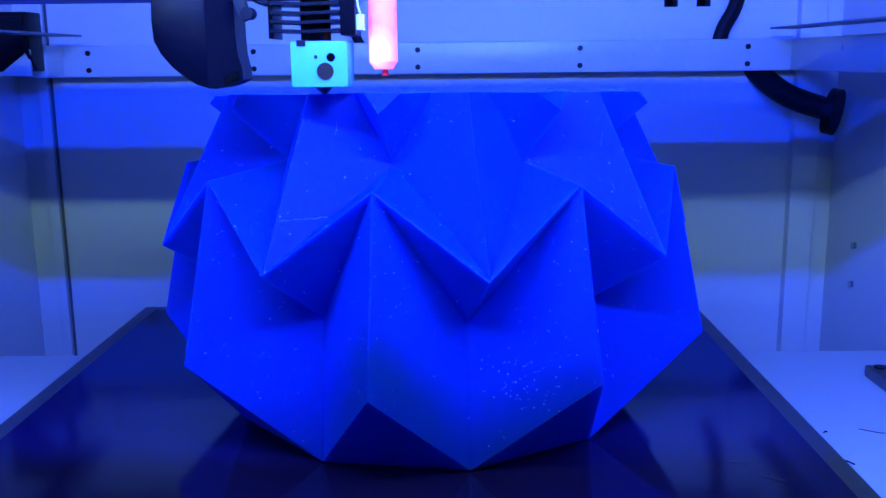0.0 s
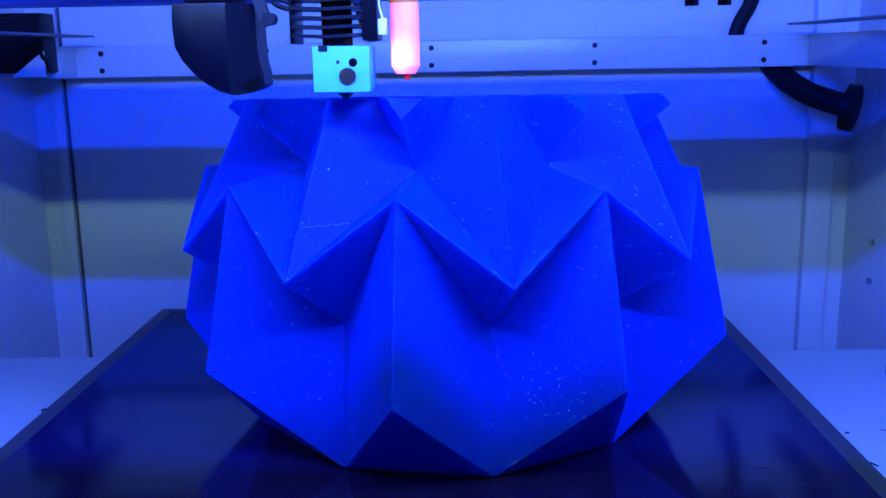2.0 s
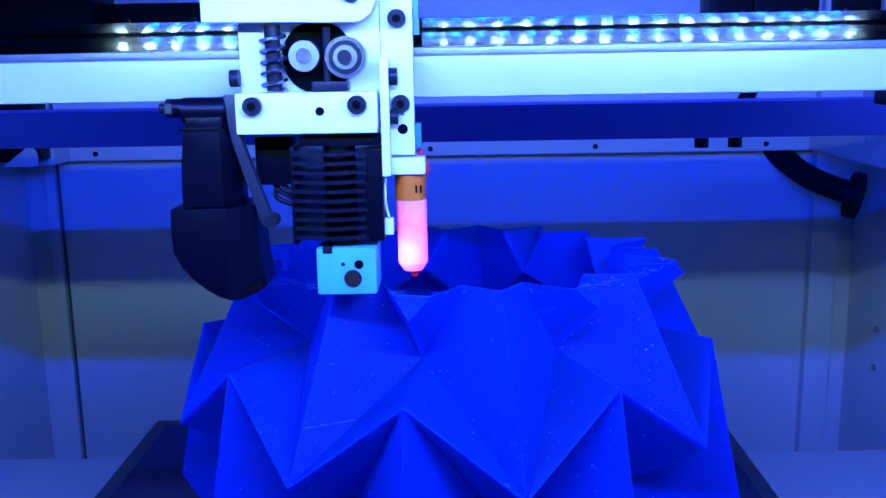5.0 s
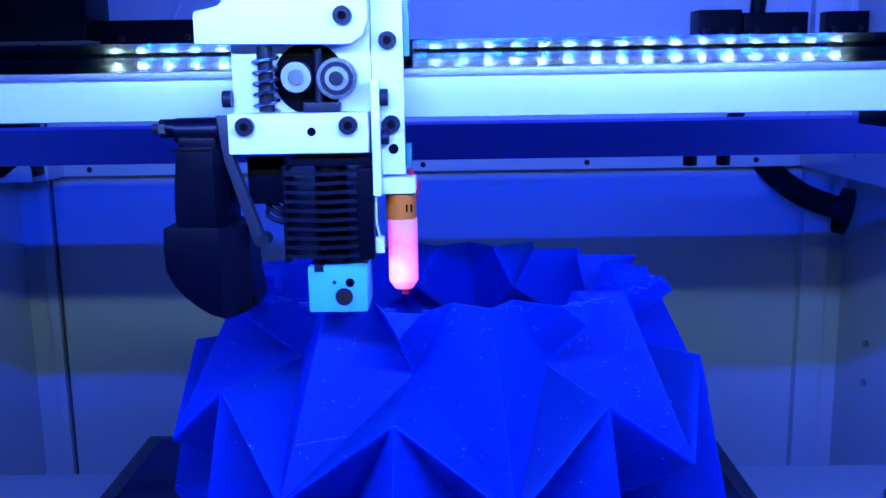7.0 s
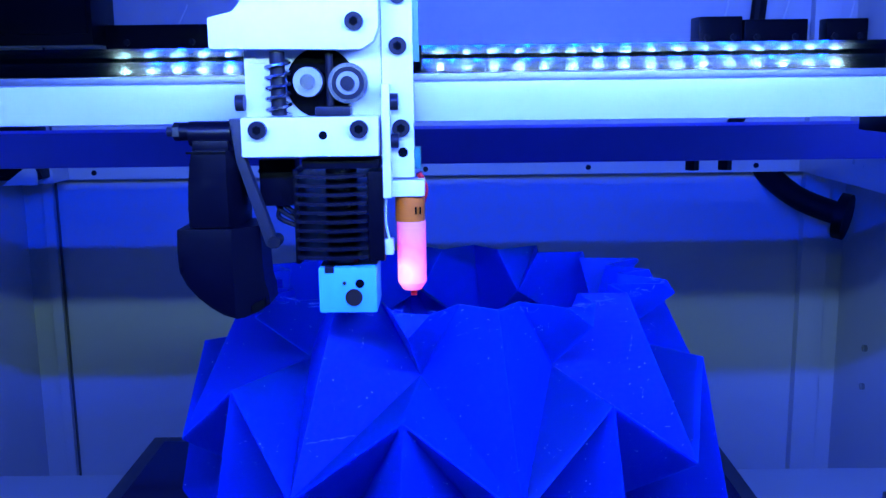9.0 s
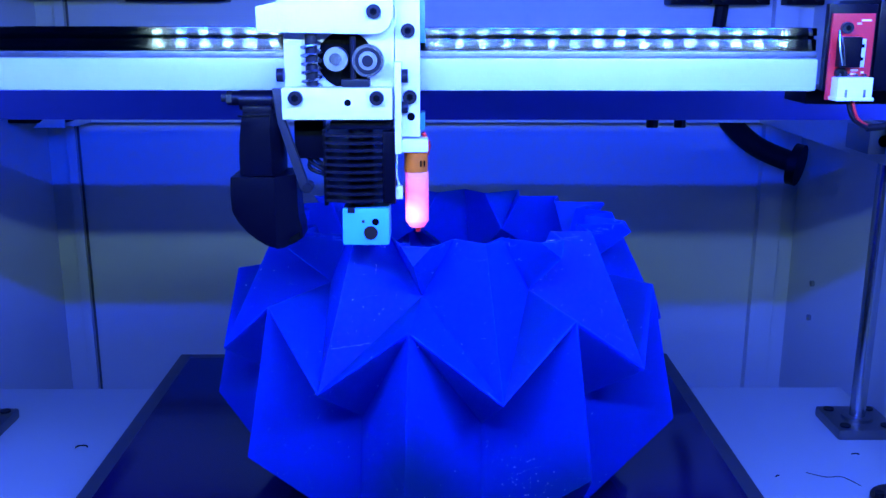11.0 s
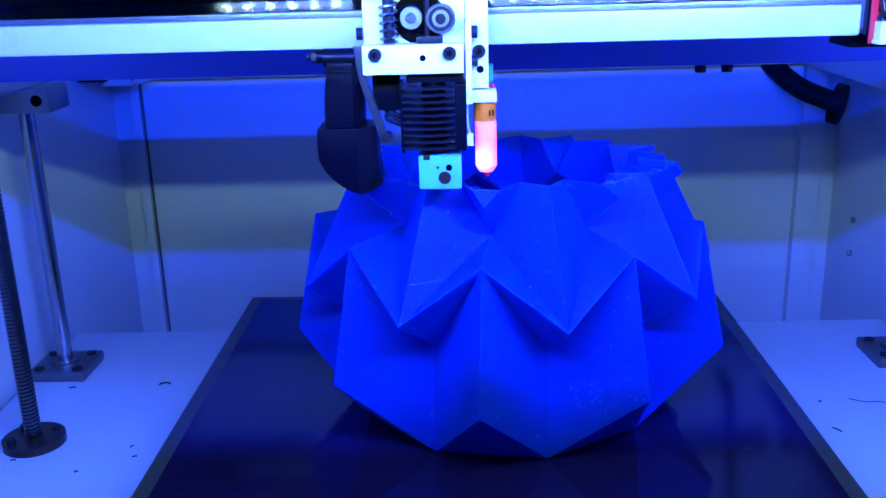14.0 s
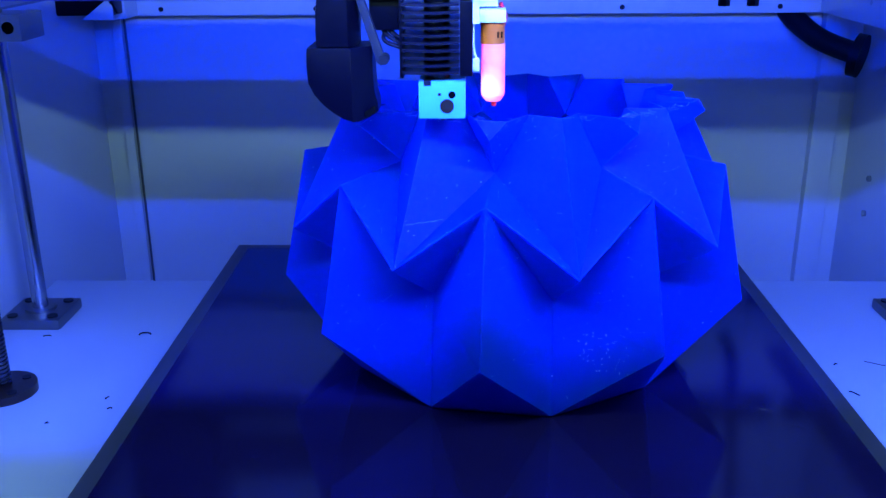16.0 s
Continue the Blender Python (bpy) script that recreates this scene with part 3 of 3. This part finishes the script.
part("heater_cartridge", HR(2.3, 6.6, -12.6, -11.8, 3.3), M_BRONZE, sock, "scorched heater end")
part("crumb", HR(-1.2, 12, -12.2, -11.9, 0.8, 8), M_BRONZE, sock)
part("notch", HB(-8.5, -5, -12.3, -6, 16, 18.4), M_DARK, sock)
part("nozzle", R((0, 0, 0.5 * mm), (0, 0, -2.5 * mm), 0.004, 0.0008), M_BRONZE, head)

# bed probe
PROBE_LAMP = (20.2 * mm, -5.5 * mm, 13.5 * mm)
part("probe_cap", HB(17, 29.5, -7, 7, 44, 50, 0.8), M_WHITE, head, "pale printed probe bracket")
for u in (25.6, 27.3):
    part("ink_stroke", HB(u, u + 0.7, -5.6, -4.6, 37.0, 39.8), M_MARK, head, "black ink strokes")
part("probe_screw", R((23.1 * mm, -2 * mm, 39 * mm), (23.1 * mm, -2 * mm, 44 * mm), 0.0027), M_DARK, head)
part("probe_top", R((23.6 * mm, 0, 34 * mm), (23.6 * mm, 0, 43.5 * mm), 0.0057), M_ORANGE, head, "orange lacquered probe body")
bm = bmesh.new()
rod(bm, (24 * mm, 0, 10 * mm), (24 * mm, 0, 34 * mm), 0.0056)
rod(bm, (24 * mm, 0, 7 * mm), (24 * mm, 0, 10 * mm), 0.0036, 0.0056)
glow_probe()
pr = part("probe_shell", bm, M_PROBE, head, "milky probe shell lit red from inside")
part("pin", R((24.5 * mm, 0, 4.5 * mm), (24.5 * mm, 0, 7.5 * mm), 0.0012), M_RED, pr)
part("plug", HB(14.2, 17.4, -8, -4, 22, 28, 0.4), M_WHITE, head)
part("wire", T([(15.8 * mm, -6 * mm, 28 * mm), (14.6 * mm, -6 * mm, 34 * mm), (14.8 * mm, -5 * mm, 45 * mm)], 0.0005, 6), M_WHITE, head)
part("wire", T([(27 * mm, 3 * mm, 52 * mm), (29.5 * mm, 4 * mm, 46 * mm), (28 * mm, 5 * mm, 40 * mm)], 0.0012, 6), M_RED, head, "red wire")
for k in range(3):
    part("cable", T([(-22 * mm, 6 * mm, (52 - 3 * k) * mm), (-28 * mm, 4 * mm, (44 - 4 * k) * mm), (-20 * mm, 2 * mm, (36 - 2 * k) * mm)], 0.001, 6), M_RUBBER, head)

# ---- end stop switch and motor at the end of the beam ----
es = thing("end_stop_board", "red circuit board with an end stop switch and white plug", "circuit board", (0.2045, -0.08, 0.2325))
part("board", B(-0.010, 0.010, 0, 0.0016, 0, 0.040), M_RED, es)
part("plug", B(-0.008, 0.0085, -0.008, -0.0001, 0.001, 0.011, bevel=0.0005), M_WHITE, es)
sw = part("switch", B(-0.0072, 0.0022, -0.0065, -0.0001, 0.0155, 0.0295, bevel=0.0006), M_BLACK, es)
part("lever", T([(-0.0085, -0.005, 0.0325), (-0.0082, -0.0068, 0.025), (-0.0062, -0.0072, 0.0165)], 0.0005, 6), M_STEEL, sw, "thin bright switch lever")
part("lever_hinge", R((-0.0052, -0.007, 0.0165), (-0.0075, -0.007, 0.0295), 0.0004, seg=6), M_STEEL, sw)
jack = part("jack", B(0.0028, 0.0056, -0.0028, -0.0001, 0.0155, 0.0285, bevel=0.0003), M_WHITE, es, "white socket with two slots")
for z in (0.0185, 0.0245):
    part("slot", B(0.0034, 0.0048, -0.0031, -0.0027, z, z + 0.0016), M_MARK, jack)
for x, z in ((-0.0035, 0.0335), (-0.0045, 0.0126)):
    bolt = part("bolt", R((x, -0.0026, z), (x, 0, z), 0.0027), M_DARK, es, "black socket head screw")
    part("socket", R((x, -0.0029, z), (x, -0.0025, z), 0.0013, seg=6), M_MARK, bolt)
for x, z, w in ((0.0035, 0.0365, 0.0045), (0.0015, 0.0350, 0.002), (0.0005, 0.0135, 0.0035), (0.0005, 0.0118, 0.0028), (0.0055, 0.0125, 0.0014)):
    part("printed_bar", B(x, x + w, -0.0003, -0.0001, z, z + 0.0009), M_WHITE, es, "pale printed bar")
for k in range(4):
    part("pin", B(-0.006 + k * 0.004, -0.0048 + k * 0.004, -0.003, -0.0001, 0.0112, 0.0125), M_STEEL, es)
for k in (-0.0045, 0.0042):
    part("plug_slot", B(k, k + 0.0011, -0.0083, -0.0079, 0.0015, 0.0055), M_ALU, es)
part("plug_lip", B(-0.0088, 0.0093, -0.0088, -0.0003, 0.0002, 0.0018, bevel=0.0004), M_WHITE, es)
part("wire", T([(-0.001, -0.004, 0.001), (0.002, -0.005, -0.008), (0.010, -0.004, -0.013)], 0.0011, 6), M_RUBBER, es)
part("wire", T([(0.001, -0.004, 0.001), (0.004, -0.005, -0.008), (0.011, -0.003, -0.0125)], 0.0009, 6), M_RED, es)
part("cable", T([(0.010, -0.0035, -0.013), (0.030, 0, -0.011), (0.06, 0.01, -0.004), (0.10, 0.02, 0.002)], 0.0018, 8), M_RUBBER, es)
solo("stepper_motor", B(0.217, 0.256, -0.078, -0.03, 0.2365, 0.279, bevel=0.002), M_BLACK, "black stepper motor on the beam's end", "motor")

# ---- loose things on the walls and above ----
hook = thing("spool_hook", "black plastic tube with a round flange on the back panel", "pipe")
part("tube", T([(0.312, 0.4695, 0.185), (0.322, 0.4665, 0.160), (0.342, 0.435, 0.138), (0.370, 0.405, 0.126)], 0.0115, 14, 0.0105), M_RUBBER, hook)
part("flange", R((0.368, 0.404, 0.1255), (0.375, 0.399, 0.124), 0.021, seg=32), M_RUBBER, hook)
for z in (0.0, -0.037):
    s = solo("wall_screw", R((XR - 0.003, 0.403, z), (XR + 0.0005, 0.403, z), 0.0032, seg=14), M_STEEL, "small steel screw in the side panel", "screw", group="panel screws")
solo("power_cable", T([(-0.10, 0.462, 0.619), (-0.098, 0.462, 0.45), (-0.094, 0.462, 0.34), (-0.082, 0.462, 0.25), (-0.068, 0.462, 0.20), (-0.05, 0.462, 0.17)], 0.0045), M_RUBBER, "thin black cable hanging behind the frame", "cable")
solo("power_cable", T([(0.33, 0.462, 0.619), (0.315, 0.462, 0.42), (0.305, 0.462, 0.30), (0.298, 0.462, 0.23), (0.285, 0.462, 0.20), (0.278, 0.462, 0.17)], 0.007), M_RUBBER, "black cable bundle hanging behind the frame", "cable")

# ---- boxes on the back panel and the cable loom ----
for x0, x1, z0, z1, label in ((0.245, 0.285, 0.280, 0.305, "black terminal box on the back panel"), (0.287, 0.345, 0.280, 0.302, "flat black cable duct on the back panel"),
                              (0.362, 0.40, 0.280, 0.302, "small black junction box on the back panel"), (-0.30, -0.20, 0.282, 0.304, "long black cable duct on the back panel")):
    t = thing("terminal_box", label, "terminal box", ((x0 + x1) / 2, WALL_Y, z0), group="boxes on the back panel")
    w = (x1 - x0) / 2
    part("body", B(-w, w, -0.03, -0.0005, 0, z1 - z0, bevel=0.0015), M_BLACK, t)
    for sx in (-0.6, 0.6):
        part("bolt", R((sx * w, -0.032, 0.006), (sx * w, -0.03, 0.006), 0.003, seg=12), M_DARK, t)
    part("tie", R((w * 0.3, -0.02, z1 - z0 - 0.001), (w * 0.5, -0.02, z1 - z0 + 0.018), 0.0009, seg=6), M_WHITE, t)
# two black boxes added in place of the dark clutter at upper left
filler = thing("power_supply", "large black box added on the back panel for dark clutter", "power supply", (-0.35, WALL_Y, 0.285))
part("case", B(-0.05, 0.05, -0.06, -0.0005, 0, 0.16, bevel=0.002), M_BLACK, filler)
part("cover", B(-0.046, 0.046, -0.062, -0.0602, 0.01, 0.15, bevel=0.0008), M_BLACK, filler)
strip_t = thing("cable_trunking", "black strip added along the back panel for dark clutter", "cable duct", (-0.2, WALL_Y, 0.335))
part("trunk", B(-0.1, 0.12, -0.04, -0.0005, 0, 0.04, bevel=0.002), M_BLACK, strip_t)
part("lid", B(-0.1, 0.12, -0.042, -0.0402, 0.004, 0.036, bevel=0.0008), M_BLACK, strip_t)
for dz, r in ((0.0, 0.009), (0.017, 0.007), (0.03, 0.005)):
    solo("cable_loom", T([(-0.40, 0.16, 0.30 + dz), (-0.30, 0.13, 0.31 + dz), (-0.22, 0.06, 0.318 + dz), (-0.12, -0.03, 0.316 + dz), (-0.065, -0.07, 0.300 + dz), (-0.05, -0.082, 0.288)], r),
         M_RUBBER, "black cable loom looping from the side panel to the extruder", "cable", group="cable loom")

# ---- marks on the bed and crumbs on the board ----
for x0, x1, y0, y1 in ((-0.176, -0.164, -0.186, -0.176), (-0.160, -0.150, -0.186, -0.178), (-0.148, -0.138, -0.186, -0.176),
                       (0.146, 0.154, -0.186, -0.176), (0.156, 0.164, -0.184, -0.172), (0.166, 0.178, -0.186, -0.176)):
    part("printed_mark", B(x0, x1, y0, y1, 0.0002, 0.0006), M_MARK, bed, "faint black bar printed on the glass")
for x0, y0, x1, y1 in ((0.147, -0.075, 0.155, -0.077), (0.158, -0.09, 0.166, -0.096), (0.140, -0.105, 0.141, -0.109)):
    part("scratch", R((x0, y0, 0.0004), (x1, y1, 0.0004), 0.00014, seg=5), M_STEEL, bed, "fine bright scratch")
rng = random.Random(4)
CURL = (-0.269, 0.150)
curl = T([(CURL[0] + 0.0045 * math.cos(a * 0.7), CURL[1] + 0.003 * math.sin(a * 0.7), FLOOR + 0.0009) for a in range(6)], 0.0006, 6)
solo("plastic_curl", curl, M_RUBBER, "small dark curl of waste filament on the board", "filament scrap")
for (x, y, l, a) in ((-0.347, 0.147, 0.006, 0.1), (-0.343, 0.027, 0.004, 0.2), (0.262, 0.10, 0.003, 0.4), (0.258, 0.055, 0.008, -0.9), (0.335, 0.135, 0.006, 0.0), (-0.262, 0.045, 0.003, 0.9), (-0.255, 0.03, 0.003, 0.3), (0.31, 0.05, 0.003, 1.2), (-0.29, 0.01, 0.002, 0.5)):
    d = (math.cos(a) * l / 2, math.sin(a) * l / 2)
    solo("filament_crumb", T([(x - d[0], y - d[1], FLOOR + 0.0005), (x, y + 0.001, FLOOR + 0.0006), (x + d[0], y + d[1], FLOOR + 0.0005)], 0.0005, 5), M_RUBBER, "dark crumb of filament lying on the white board", "filament scrap", group="filament crumbs")
for pts in ([(0.285, 0.105), (0.297, 0.098), (0.309, 0.098), (0.317, 0.085)], [(0.30, 0.035), (0.315, 0.022), (0.335, 0.022)], [(0.315, 0.062), (0.325, 0.055), (0.332, 0.057)]):
    solo("hair_strand", T([(x, y, FLOOR + 0.0006) for x, y in pts], 0.00025, 4), M_RUBBER, "fine dark strand lying on the white board", "filament scrap", group="fine strands")

# ---- wisps of plastic along the fresh rim ----
vase_ob = next(o for o in scene.collection.objects if o.name == "faceted_vase")
for k in range(60):
    a = radians(rng.uniform(195, 345))
    r = rng.uniform(0.098, 0.106)
    x, y = VC[0] + r * math.cos(a), VC[1] + r * math.sin(a)
    q = [(x + rng.uniform(-1, 1) * 0.0025, y + rng.uniform(-1, 1) * 0.002, rim_at(y) + rng.uniform(-0.0004, 0.0016)) for _ in range(3)]
    part("rim_wisp", T(q, 0.00008, 4), M_WISP, vase_ob, "pale wisp of stringy plastic" if k == 0 else "")

# ---- a string left on one facet, flakes that lie at the surface, and a patch of painted glints ----
OUT = Vector((0.362, -0.881, 0.307))
a, b = Vector((-0.0425, -0.0964, 0.1129)), Vector((-0.0241, -0.0887, 0.1132))
for u0, u1 in ((0.0, 0.22), (0.27, 0.45), (0.5, 0.58), (0.62, 0.86), (0.9, 1.0)):
    q = [a.lerp(b, u) + OUT * 0.0002 + Vector((0, 0, 0.0003 * math.sin(23 * u))) for u in (u0, (u0 + u1) / 2, u1)]
    part("string", T(q, 0.0001, 5), M_WISP, vase_ob, "pale broken string of plastic" if u0 == 0 else "")


def glitter_flakes():
    """Tiny bright flakes strewn over the outer facets; a thicker patch paints glints on one lower facet."""
    bm = bmesh.new()
    spots = []
    tris = []
    for p in vase_ob.data.polygons:
        c = p.center
        out = Vector((c.x - VC[0], c.y - VC[1], 0)).normalized()
        if p.normal.dot(out) > 0.1 and c.y < VC[1] + 0.05 and p.area > 1e-6:
            vs = [vase_ob.data.vertices[i].co for i in p.vertices]
            for i in range(1, len(vs) - 1):
                tris.append((vs[0], vs[i], vs[i + 1], p.normal, (vs[i] - vs[0]).cross(vs[i + 1] - vs[0]).length))
    weights = [x[4] for x in tris]
    for k in range(420):
        p0, p1, p2, n, w = rng.choices(tris, weights)[0]
        r1, r2 = math.sqrt(rng.random()), rng.random()
        spots.append((p0 * (1 - r1) + p1 * r1 * (1 - r2) + p2 * r1 * r2, n))
    # extra pale flakes paint the specular glints of this facet
    n = Vector((-0.445, -0.894, 0.058)).normalized()
    for k in range(48):
        c = Vector((0.0454, -0.0876, 0.0485)).lerp(Vector((0.0663, -0.0983, 0.043)), rng.gauss(0.5, 0.4))
        side = Vector((0, 0, 1)) * rng.gauss(-0.003, 0.006)
        side -= n * side.dot(n)
        spots.append((c + side, n))
    for c, n in spots:
        s = rng.uniform(0.0001, 0.00024)
        d = (n + 0.5 * Vector((rng.uniform(-1, 1), rng.uniform(-1, 1), rng.uniform(-1, 1)))).normalized()
        u = d.orthogonal().normalized() * s
        w = d.cross(u)
        c = c + n * (s * 0.5 + 0.00005)
        top = [bm.verts.new(c + x * u + y * w) for x, y in ((1, 0.2), (0.1, 1), (-1, 0.1), (-0.2, -1))]
        low = bm.verts.new(c - d * s * 0.8)
        bm.faces.new(top)
        for i in range(4):
            bm.faces.new((top[(i + 1) % 4], top[i], low))
    return bm


tagged(part("glitter", glitter_flakes(), M_FLAKE, vase_ob, "pale glitter flakes, with a patch of painted glints", smooth=False), kind="stuff")
